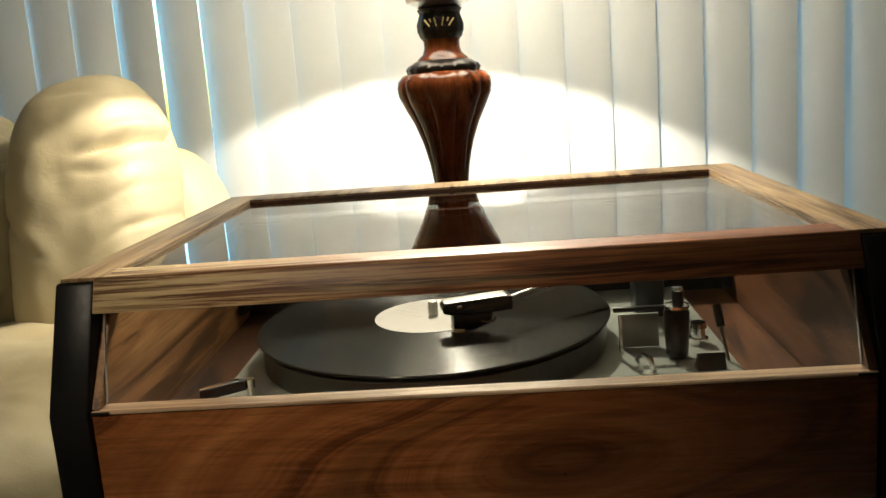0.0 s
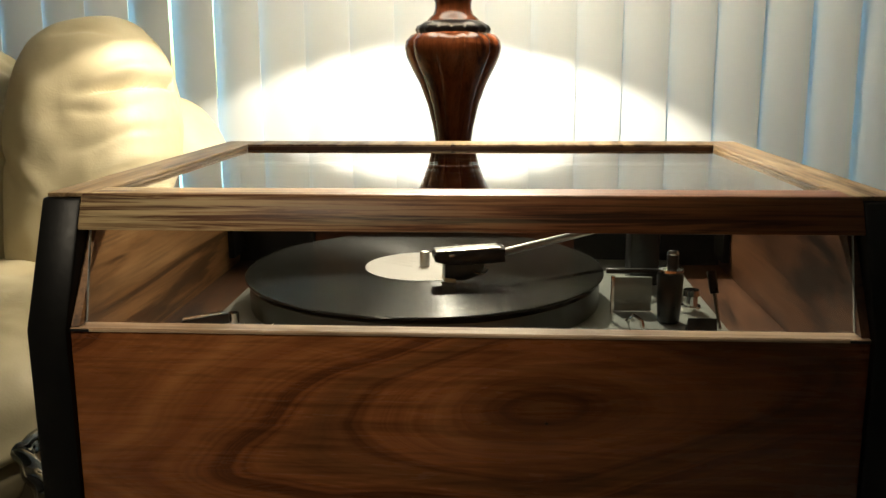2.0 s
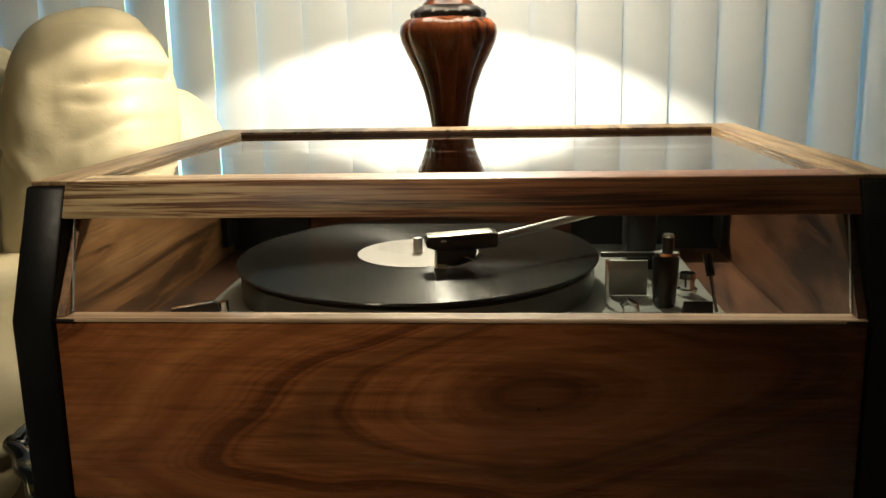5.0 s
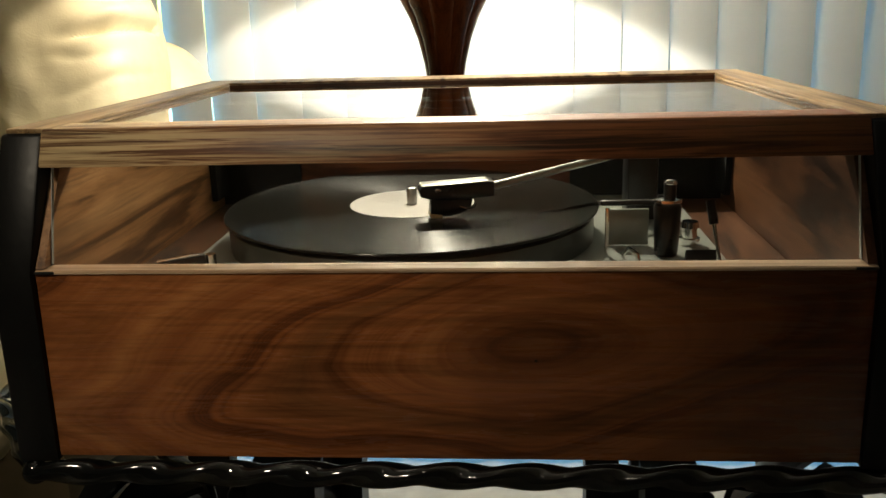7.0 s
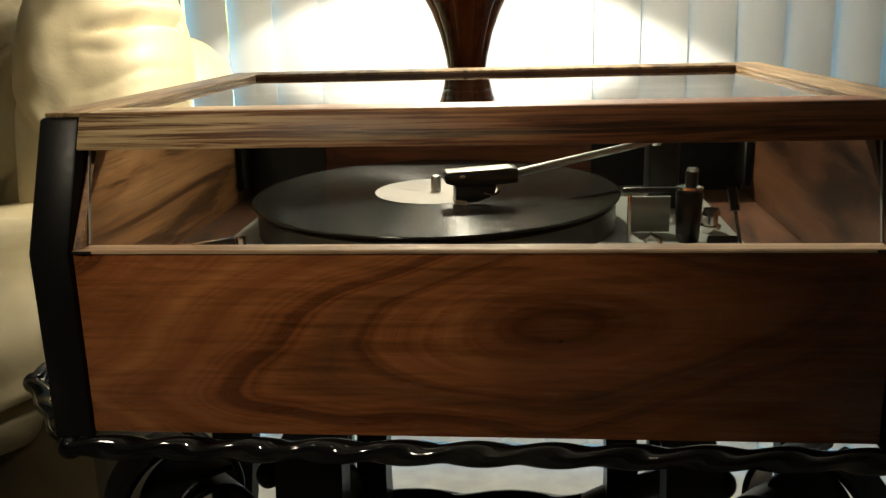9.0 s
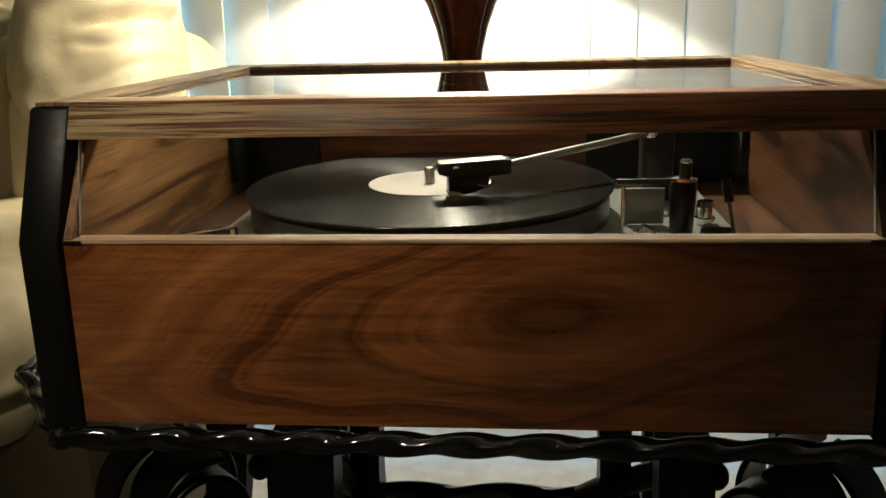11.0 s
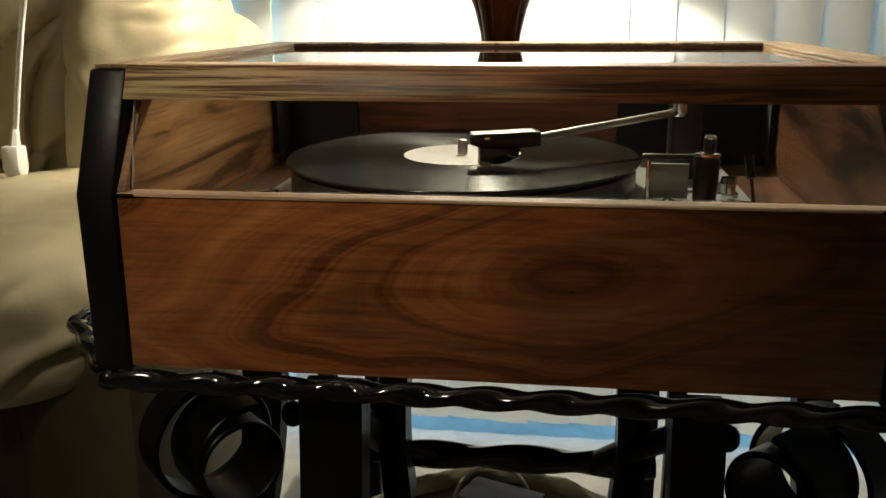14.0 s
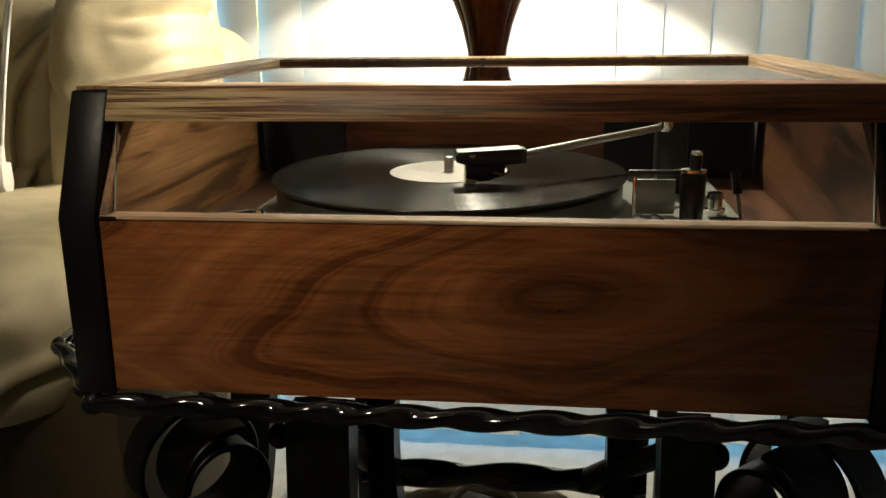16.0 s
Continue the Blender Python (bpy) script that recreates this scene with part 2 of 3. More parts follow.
def turned(profile, steps=48, lobes=0, depth=0.0, lobe_range=(0, 0), place=(0, 0, 0)):
    """A turned shape from (radius, height) pairs, with optional gadroon lobes between two heights."""
    bm = bmesh.new()
    rings = []
    for r, z in profile:
        ring = []
        for k in range(steps):
            a = 2 * math.pi * k / steps
            q = r
            if lobes and lobe_range[0] < z < lobe_range[1]:
                w = math.sin(math.pi * (z - lobe_range[0]) / (lobe_range[1] - lobe_range[0])) ** 0.4
                q = r * (1 - depth * w * (1 - abs(math.sin(lobes * a / 2)) ** 0.5))
            ring.append(bm.verts.new((place[0] + q * math.cos(a), place[1] + q * math.sin(a), place[2] + z)))
        rings.append(ring)
    for lo, hi in zip(rings, rings[1:]):
        for k in range(steps):
            bm.faces.new((lo[k], lo[(k + 1) % steps], hi[(k + 1) % steps], hi[k]))
    bm.faces.new(rings[0][::-1])
    bm.faces.new(rings[-1])
    return bm


def tube(points, radius, steps=12, closed=False, flat=1.0, twist=0.0, sides=0, up=(0, 0, 1), relief=0.26):
    """A bar along points. sides and twist make a barley-twist bar; flat squeezes its section."""
    bm = bmesh.new()
    pts = [Vector(p) for p in points]
    n = len(pts)
    rings, run = [], 0.0
    for i, p in enumerate(pts):
        d = (pts[(i + 1) % n] - pts[i - 1]) if closed else (pts[min(i + 1, n - 1)] - pts[max(i - 1, 0)])
        d.normalize()
        s = d.cross(Vector(up))
        if s.length < 1e-4:
            s = d.cross(Vector((0, 1, 0)))
        s.normalize()
        u = s.cross(d)
        if i:
            run += (p - pts[i - 1]).length
        rr = radius[i] if isinstance(radius, (list, tuple)) else radius
        ring = []
        for k in range(steps):
            a = 2 * math.pi * k / steps
            q = rr * (1 + relief * math.cos(sides * (a - twist * run))) if sides else rr
            ring.append(bm.verts.new(p + s * (q * math.cos(a)) + u * (q * math.sin(a) * flat)))
        rings.append(ring)
    for i in range(n if closed else n - 1):
        lo, hi = rings[i], rings[(i + 1) % n]
        for k in range(steps):
            bm.faces.new((lo[k], lo[(k + 1) % steps], hi[(k + 1) % steps], hi[k]))
    if not closed:
        bm.faces.new(rings[0][::-1])
        bm.faces.new(rings[-1])
    return bm


def strap(path, y0, y1, thick=0.004):
    """A flat iron strap: a path in (x, z) with its width from y0 to y1."""
    bm = bmesh.new()
    pts = [Vector((x, 0, z)) for x, z in path]
    rows = []
    for i, p in enumerate(pts):
        d = (pts[min(i + 1, len(pts) - 1)] - pts[max(i - 1, 0)]).normalized()
        nrm = Vector((-d.z, 0, d.x)) * thick / 2
        e = 0.0012
        rows.append([bm.verts.new(q) for q in (
            p + nrm * 0.6 + Vector((0, y0, 0)), p + nrm + Vector((0, y0 + e, 0)), p + nrm + Vector((0, y1 - e, 0)), p + nrm * 0.6 + Vector((0, y1, 0)),
            p - nrm * 0.6 + Vector((0, y1, 0)), p - nrm + Vector((0, y1 - e, 0)), p - nrm + Vector((0, y0 + e, 0)), p - nrm * 0.6 + Vector((0, y0, 0)))])
    for a, b in zip(rows, rows[1:]):
        for k in range(8):
            bm.faces.new((a[k], a[(k + 1) % 8], b[(k + 1) % 8], b[k]))
    bm.faces.new(rows[0][::-1])
    bm.faces.new(rows[-1])
    return bm


def ball(place, r, squash=(1, 1, 1), n=16):
    bm = bmesh.new()
    bmesh.ops.create_uvsphere(bm, u_segments=n, v_segments=n // 2 + 2, radius=r)
    for v in bm.verts:
        v.co = Vector([c * s for c, s in zip(v.co, squash)]) + Vector(place)
    return bm


def join(*some):
    """Several small shapes of one part in one mesh."""
    out = bmesh.new()
    for bm in some:
        me = bpy.data.meshes.new("piece")
        bm.to_mesh(me)
        out.from_mesh(me)
        bm.free()
        bpy.data.meshes.remove(me)
    return out


def cushion(size, place, power=2.6, seed=0, crumple=0.006, rot=(0, 0, 0), n=56, creases=()):
    """A stuffed cushion: a rounded box with soft folds. creases: (x, z, length, depth, angle) in its front."""
    bm = bmesh.new()
    bmesh.ops.create_cube(bm, size=2)
    bmesh.ops.subdivide_edges(bm, edges=bm.edges[:], cuts=n // 2, use_grid_fill=True)
    turn = Euler([radians(a) for a in rot]).to_matrix()
    for v in bm.verts:
        d = Vector([math.tan(c * 0.785) for c in v.co]).normalized()
        k = (abs(d.x) ** power + abs(d.y) ** power + abs(d.z) ** power) ** (-1 / power)
        p = Vector((d.x * k * size[0] / 2, d.y * k * size[1] / 2, d.z * k * size[2] / 2))
        w = noise.noise(Vector((p.x * 9 + seed, p.y * 9, p.z * 6))) * crumple + noise.noise(Vector((p.x * 30, p.y * 30 + seed, p.z * 22))) * crumple * 0.25
        for cx, cz, length, depth, ang in creases:
            a = radians(ang)
            u = (p.x - cx) * math.cos(a) + (p.z - cz) * math.sin(a)
            h = -(p.x - cx) * math.sin(a) + (p.z - cz) * math.cos(a) + 0.005 * math.sin(u * 45 + cz * 90)
            if d.y < 0.2:
                w -= depth * math.exp(-((u / length) ** 2) - (h / 0.007) ** 2)
                w += depth * 0.55 * math.exp(-((u / length) ** 2) - ((h - 0.016) / 0.012) ** 2)
        v.co = turn @ (p + d * w) + Vector(place)
    return bm


# ---- the room ----
X0, X1, Y0, Y1, ZC = -2.6, 2.2, -2.6, 1.22, 2.45
SILL, TOP = -0.012, 2.2


def structure(name, bm, material, label, category):
    return tagged(part(name, bm, material, None, "", False), label, category, "", "structure")


structure("floor", box(X0, X1, Y0, Y1 + 0.3, -0.15, SILL, 0), CARPET, "pale beige carpeted floor", "floor")
structure("ceiling", box(X0, X1, Y0, Y1 + 0.1, ZC, ZC + 0.1, 0), CEILING_PAINT, "plain white painted ceiling", "ceiling")
structure("wall_west", box(X0 - 0.12, X0, Y0, Y1, SILL, ZC, 0), WALL_PAINT, "plain cream painted wall", "wall")
structure("wall_east", box(X1, X1 + 0.12, Y0, Y1, SILL, ZC, 0), WALL_PAINT, "plain cream painted wall", "wall")
structure("wall_south", box(X0 - 0.12, X1 + 0.12, Y0 - 0.12, Y0, SILL, ZC, 0), WALL_PAINT, "plain cream painted wall", "wall")
WX = 1.7
structure("wall_north", join(box(X0, -WX, Y1, Y1 + 0.12, SILL, ZC, 0), box(WX, X1, Y1, Y1 + 0.12, SILL, ZC, 0), box(-WX, WX, Y1, Y1 + 0.12, TOP, ZC, 0)), WALL_PAINT, "cream painted wall with a wide glazed door opening", "wall")
structure("ground", box(-30, 30, Y1 + 0.3, 60, -0.15, -0.06, 0), plain("patio_stone", (0.30, 0.29, 0.27), 0.9, 0.0, 30, 0.3), "plain stone ground outside the glass door", "ground")
win = tagged(empty("window_1"), "sliding glass door with a pale frame behind blinds", "window", "", "structure")
for x0, x1 in ((-WX, -WX + 0.05), (-0.03, 0.03), (WX - 0.05, WX)):
    part("window_frame", box(x0, x1, Y1 + 0.03, Y1 + 0.08, SILL, TOP, 0.003), ALU, win)
part("window_frame", box(-WX + 0.05, WX - 0.05, Y1 + 0.03, Y1 + 0.08, TOP - 0.05, TOP, 0.003), ALU, win)
part("window_frame", box(-WX + 0.05, WX - 0.05, Y1 + 0.03, Y1 + 0.08, SILL, SILL + 0.04, 0.003), ALU, win)
for x0, x1 in ((-WX + 0.05, -0.03), (0.03, WX - 0.05)):
    p = part("pane", box(x0, x1, Y1 + 0.05, Y1 + 0.056, SILL + 0.04, TOP - 0.05, 0), PANE, win)
    p.visible_shadow = False

# ---- vertical blinds ----
blind = empty("vertical_blind", (0, 1.06, 0), "white vinyl vertical blind with slats drawn closed across a glass door", "blind")
part("headrail", box(-1.65, 1.65, -0.02, 0.02, 2.20, 2.24, 0.003), ALU, blind)


def slat_mesh():
    bm = bmesh.new()
    wide, cols, thick = 0.090, 10, 0.0012
    xs = [(i / cols - 0.5) * wide for i in range(cols + 1)]
    front = [(x, -0.006 * (1 - (2 * x / wide) ** 2)) for x in xs]
    outline = front + [(x, y + thick) for x, y in reversed(front)]
    low = [bm.verts.new((x, y, 0.022)) for x, y in outline]
    high = [bm.verts.new((x, y, 2.20)) for x, y in outline]
    n = len(outline)
    for i in range(n):
        bm.faces.new((low[i], low[(i + 1) % n], high[(i + 1) % n], high[i]))
    for ring in (low, high):
        for i in range(cols):
            bm.faces.new((ring[i], ring[i + 1], ring[n - 2 - i], ring[n - 1 - i]))
    bmesh.ops.recalc_face_normals(bm, faces=bm.faces)
    me = bpy.data.meshes.new("slat")
    bm.to_mesh(me)
    bm.free()
    me.materials.append(SLAT)
    me.shade_smooth()
    me.set_sharp_from_angle(angle=radians(38))
    return me


slat = slat_mesh()
PITCH, FIRST = 0.0803, 0.352
OPEN = {-12: -18, -11: -18, -10: -14, 1: -8, 2: -8, 3: -14, 4: -12, 5: -12}
for k in range(-25, 16):
    ob = new("slat", slat)
    ob.parent = blind
    ob.location = (FIRST + k * PITCH, 0, random.uniform(-0.004, 0.004))
    ob.rotation_euler = (0, 0, radians(OPEN.get(k, -6.5) + 0.7 * math.sin(k * 2.3)))

# ---- the record cabinet, leaning a little on its stand ----
LEAN_UP = Matrix.Translation((0, 0, 0.675)) @ Matrix.Rotation(radians(1.9), 4, "X") @ Matrix.Translation((0, 0, -0.675))


def leaning(ob):
    ob.matrix_basis = LEAN_UP
    return ob


def sloped(x0, x1, y0, y1, near, far, r=0.001):
    """A bar along y whose bottom and top run from near to far heights."""
    return prism([(y0, near[0]), (y0, near[1]), (y1, far[1]), (y1, far[0])], x0, x1, r)


W = 0.2505
cab = leaning(empty("record_cabinet", (0, 0, 0), "walnut turntable cabinet with black sides on an iron stand", "cabinet"))
for s in (-1, 1):
    a, b = sorted((s * W, s * 0.277))
    part("side_panel", prism([(-0.004, 0.674), (0.0325, 0.7545), (0.430, 0.7497), (0.430, 0.548), (-0.006, 0.548)], a, b, 0.002), BLACK_WOOD, cab, "black ebonised side with a slanted front edge")
    a, b = sorted((s * (W - 0.0005), s * (W - 0.006)))
    part("inner_lining", prism([(0.0146, 0.6758), (0.002, 0.6758), (0.040, 0.735), (0.375, 0.735), (0.375, 0.60), (0.0146, 0.60)], a, b, 0), INNER_WOOD if s < 0 else INNER_WOOD_RED_DIM, cab)
    a, b = sorted((s * 0.243, s * 0.2735))
    rail = part("lid_side_rail", sloped(a, b, 0.0335, 0.4300, (0.7547, 0.7578), (0.7500, 0.7531), 0.0008), RAIL_WOOD_SIDE, cab)
    a, b = sorted((s * 0.243, s * 0.2500))
    part("lid_lip", sloped(a, b, 0.0604, 0.3918, (0.7370, 0.7542), (0.7365, 0.7503), 0), RAIL_WOOD_SIDE, rail)
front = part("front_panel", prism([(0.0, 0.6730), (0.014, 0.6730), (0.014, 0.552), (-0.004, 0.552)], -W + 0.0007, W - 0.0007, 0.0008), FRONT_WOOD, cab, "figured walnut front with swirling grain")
# Paler than the front: the reflection along the ledge is in its colour.
part("front_ledge", prism([(-0.0010, 0.6733), (-0.0008, 0.6745), (0.0004, 0.6754), (0.0140, 0.6750), (0.0140, 0.6733)], -0.2495, 0.2495, 0), wood("varnished_gleam_edge", (0.26, 0.15, 0.08), (0.44, 0.29, 0.18), (0.58, 0.42, 0.28), "x", None, 0.16, 0.3, 60.0, coat=0.35), front, "varnished top edge of the front, its gleam in a pale colour")
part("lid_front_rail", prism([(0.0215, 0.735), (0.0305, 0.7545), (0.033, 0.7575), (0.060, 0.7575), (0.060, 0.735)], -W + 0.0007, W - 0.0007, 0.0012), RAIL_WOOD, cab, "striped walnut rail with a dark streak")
part("grain_speck", ball((0.0555, -0.0022, 0.6175), 0.0011, (1, 0.3, 0.8), 10), BLACK_WOOD, front)
# Dark colour holds the shade on the rail's front; the lit top is a paler cap.
rear = part("lid_rear_rail", box(-0.2427, 0.2427, 0.392, 0.4300, 0.735, 0.7510, 0.0006), wood("shaded_walnut", (0.020, 0.008, 0.004), (0.070, 0.026, 0.012), (0.12, 0.05, 0.022), "x", None, 0.4, 0.4, 60.0), cab, "walnut rear rail, its shaded front in a darker colour")
part("rail_cap", box(-0.2427, 0.2427, 0.3915, 0.4300, 0.7511, 0.7533, 0.0006), RAIL_WOOD_SIDE, rear, "lit top edge of the rear rail in paler wood")
lid = part("lid_pane", prism([(0.0604, 0.7500), (0.0604, 0.7535), (0.3913, 0.7487), (0.3913, 0.7452)], -0.2428, 0.2428, 0), SMOKED, cab, "smoked acrylic lid pane")
fp = part("front_pane", prism([(0.0105, 0.6762), (0.0275, 0.7345), (0.0300, 0.7345), (0.0130, 0.6762)], -0.2437, 0.2437, 0), ACRYLIC, cab, "slanted clear acrylic front pane")
for s in (-1, 1):
    a, b = sorted((s * 0.2438, s * 0.2443))
    part("pane_edge", prism([(0.0105, 0.6762), (0.0275, 0.7345), (0.0300, 0.7345), (0.0130, 0.6762)], a, b, 0), PANE_EDGE, fp)
    part("stop_block", box(min(s * 0.2495, s * 0.2370), max(s * 0.2495, s * 0.2370), -0.0017, -0.0011, 0.6735, 0.6751, 0), BLACK_PLASTIC, front)
part("deck", box(-W + 0.0065, W - 0.0065, 0.0145, 0.352, 0.615, 0.637, 0), INNER_WOOD_RED_DIM, cab)
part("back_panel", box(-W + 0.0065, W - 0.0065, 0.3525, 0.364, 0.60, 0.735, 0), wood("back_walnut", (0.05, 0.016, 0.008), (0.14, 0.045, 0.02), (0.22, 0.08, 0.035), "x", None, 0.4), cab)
# Black sheets stand in for the shadow in the rear corners.
part("shadow_panel", box(-0.244, -0.165, 0.3475, 0.352, 0.6372, 0.733, 0), SHADOW_BLACK, cab)
part("shadow_panel", box(0.10, 0.244, 0.3475, 0.352, 0.6372, 0.733, 0), SHADOW_BLACK, cab)
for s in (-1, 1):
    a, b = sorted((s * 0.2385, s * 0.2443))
    part("shadow_panel", box(a, b, 0.312, 0.3473, 0.648, 0.733, 0), SHADOW_BLACK, cab)
part("base_board", box(-W + 0.0007, W - 0.0007, 0.015, 0.4295, 0.549, 0.56, 0), BLACK_WOOD, cab)

# ---- the turntable in it ----
C = (-0.038, 0.197)
tt = leaning(empty("turntable", (0, 0, 0), "grey metal turntable with black platter inside the cabinet", "turntable"))
part("plinth", box(-0.20, 0.197, 0.030, 0.345, 0.6374, 0.643, 0.002), PLATE, tt, "grey painted metal top plate")
part("platter", turned([(0.140, 0.6435), (0.1458, 0.645), (0.1458, 0.664), (0.143, 0.6665), (0.02, 0.6667)], 96, place=(*C, 0)), plain("dark_platter", (0.05, 0.055, 0.05), 0.35, 0.4, 200, 0.05), tt)
part("spindle", turned([(0.0042, 0.666), (0.0042, 0.6815), (0.0034, 0.6830), (0.001, 0.6835)], 20, place=(*C, 0)), ALLOY, tt)


def disc_rings():
    pr = [(0.1490, 0.6685), (0.1493, 0.6695), (0.1487, 0.6704), (0.1470, 0.6704)]
    return turned(pr + [(0.062, 0.6702), (0.0508, 0.6702), (0.004, 0.6702)], 128, place=(*C, 0))


nv = Nodes("grooved_vinyl")
sv = nv.add("SeparateXYZ", Vector=nv.coord)
rx, ry = nv.math("SUBTRACT", sv.outputs[0], C[0]), nv.math("SUBTRACT", sv.outputs[1], C[1])
rad = nv.math("SQRT", nv.math("ADD", nv.math("MULTIPLY", rx, rx), nv.math("MULTIPLY", ry, ry)))
groove = nv.noise(nv.add("CombineXYZ", X=nv.math("MULTIPLY", rad, 900.0)).outputs[0], 1.0, 2)
nv.bump(groove, 0.12, 0.0003)
VINYL_GROOVED = nv.done(nv.ramp(groove, [(0.3, (0.007, 0.007, 0.006)), (0.7, (0.017, 0.016, 0.013))]), 0.24, 0.0, Anisotropic=0.9, Anisotropic_Rotation=0.25, Specular_IOR_Level=0.32)
spin = nv.add("Tangent")
spin.direction_type, spin.axis = "RADIAL", "Z"
nv.tree.links.new(spin.outputs[0], nv.bsdf.inputs["Tangent"])
record = leaning(empty("record", (0, 0, 0), "black vinyl record with a cream paper label on the platter", "record"))
part("disc", disc_rings(), VINYL_GROOVED, record)
paper = part("paper_label", turned([(0.0502, 0.6703), (0.0504, 0.6706), (0.004, 0.6707)], 64, place=(*C, 0)), LABEL, record, "cream paper label with grey print")

for k, (x0, x1, y) in enumerate([(-0.040, -0.012, 0.020), (-0.040, -0.004, 0.012), (-0.038, 0.004, 0.004), (-0.036, -0.006, -0.004), (-0.034, 0.0, -0.012)]):
    b = box(x0, x1, y, y + 0.0022, 0.67085, 0.67095, 0)
    bmesh.ops.rotate(b, verts=b.verts, matrix=Matrix.Rotation(radians(-35), 3, "Z"))
    bmesh.ops.translate(b, verts=b.verts, vec=(C[0] - 0.004, C[1] + 0.004, 0))
    part("print_line", b, GREY_INK, paper)
# ---- tonearm ----
arm = leaning(empty("tonearm", (0, 0, 0), "silver tonearm with black headshell resting on the record", "tonearm"))
HEAD, PIV = Vector((0.026, 0.150, 0.693)), Vector((0.146, 0.245, 0.7025))
part("arm_tube", tube([HEAD.lerp(PIV, k / 6) for k in range(7)], 0.0031, 14), ALLOY, arm, "polished metal arm tube")


def oriented(bm, at, direction):
    x = direction.normalized()
    y = Vector((0, 0, 1)).cross(x).normalized()
    m = Matrix((x, y, x.cross(y))).transposed().to_4x4()
    bmesh.ops.transform(bm, verts=bm.verts, matrix=Matrix.Translation(at) @ m)
    return bm


TO_TIP = Vector((-0.97, -0.20, 0.0))


def along_shell(profile, half, r=0.0006):
    """A side profile in (towards the tip, up), with half its width to either side."""
    bm = prism(profile, -half, half, r)
    bmesh.ops.rotate(bm, verts=bm.verts, matrix=Matrix.Rotation(radians(-90), 3, "Z"))
    return oriented(bm, HEAD, TO_TIP)


shell = part("headshell", along_shell([(-0.002, 0.0055), (0.050, 0.0038), (0.054, 0.0015), (0.053, -0.0035), (0.047, -0.0055), (0.018, -0.0068), (-0.002, -0.0055)], 0.0085), BLACK_PLASTIC, arm, "black headshell")
part("headshell_top", along_shell([(0.002, 0.0056), (0.002, 0.0063), (0.052, 0.0046), (0.052, 0.0039)], 0.0080, 0.0002), ALLOY, shell, "silver top plate")
part("cartridge", along_shell([(0.0455, -0.0062), (0.0455, -0.0190), (0.030, -0.0195), (0.016, -0.0150), (0.014, -0.0072)], 0.0072), BLACK_PLASTIC, shell)
part("stylus", along_shell([(0.046, -0.0165), (0.046, -0.0200), (0.037, -0.0212), (0.037, -0.0180)], 0.0076, 0.0003), plain("cream_plastic", (0.62, 0.54, 0.34), 0.4, 0.0, 300, 0.03, 0.05), shell, "cream stylus guard")
part("screw", oriented(ball((0.040, 0.0086, 0.0008), 0.0016, (1.6, 0.5, 1.0), 12), HEAD, TO_TIP), CHROME, shell)
part("finger_lift", oriented(tube([(0.024, 0.0088, -0.012), (0.018, 0.011, -0.0135), (0.014, 0.012, -0.012), (0.0125, 0.012, -0.009)], 0.0009, 8), HEAD, TO_TIP), CHROME, shell)
part("pivot_cap", oriented(turned([(0.006, -0.004), (0.0085, 0.0), (0.0085, 0.012), (0.005, 0.014)], 20), PIV, Vector((0, 1, 0))), CHROME, arm)
part("pivot_block", box(0.140, 0.166, 0.240, 0.272, 0.643, 0.712, 0.003), BLACK_PLASTIC, arm)
part("counterweight", oriented(turned([(0.010, 0.0), (0.0145, 0.002), (0.0145, 0.024), (0.011, 0.027)], 28), PIV + Vector((0.018, 0.02, -0.014)), Vector((0, 0, 1))), BLACK_PLASTIC, arm)
lift = leaning(empty("arm_lift", (0, 0, 0), "black tonearm rest post with chrome cap on the plate", "arm rest"))
post = part("post", turned([(0.0078, 0.6435), (0.0086, 0.646), (0.0100, 0.680), (0.0088, 0.682)], 24, place=(0.155, 0.135, 0)), BLACK_PLASTIC, lift)
part("cap", turned([(0.0085, 0.682), (0.0098, 0.6835), (0.0098, 0.6855), (0.004, 0.6865)], 24, place=(0.155, 0.135, 0)), CHROME, post)
part("rod", tube([(0.157, 0.139, 0.686), (0.157, 0.139, 0.696)], 0.0046, 14), BLACK_PLASTIC, post)
part("rod_cap", turned([(0.0046, 0.6955), (0.0048, 0.6965), (0.0036, 0.6985), (0.001, 0.6988)], 16, place=(0.157, 0.139, 0)), CHROME, post)
part("rest_bar", box(0.108, 0.150, 0.146, 0.150, 0.678, 0.682, 0.001), BLACK_PLASTIC, lift)
part("support", tube([(0.112, 0.135, 0.6435), (0.112, 0.135, 0.679)], 0.0016, 8), CHROME, lift)
part("bracket", prism([(0.160, 0.644), (0.160, 0.672), (0.163, 0.672), (0.163, 0.644)], 0.116, 0.146, 0.0005), PLATE, lift)
lev = leaning(empty("speed_lever", (0, 0, 0), "black turntable lever with chrome shaft", "lever"))
knob = part("lever_knob", oriented(box(-0.004, 0.030, -0.004, 0.004, -0.004, 0.004, 0.0015), Vector((-0.178, 0.088, 0.656)), Vector((-0.93, -0.30, -0.10))), BLACK_PLASTIC, lev)
part("lever_top", oriented(box(0.0, 0.029, -0.0032, 0.0032, 0.0041, 0.0048, 0.0002), Vector((-0.178, 0.088, 0.656)), Vector((-0.93, -0.30, -0.10))), CHROME, knob)
part("shaft", tube([(-0.172, 0.092, 0.6435), (-0.172, 0.092, 0.659)], 0.004, 12), CHROME, lev)
lev2 = leaning(empty("cue_lever", (0, 0, 0), "thin chrome cueing lever with black grip", "lever"))
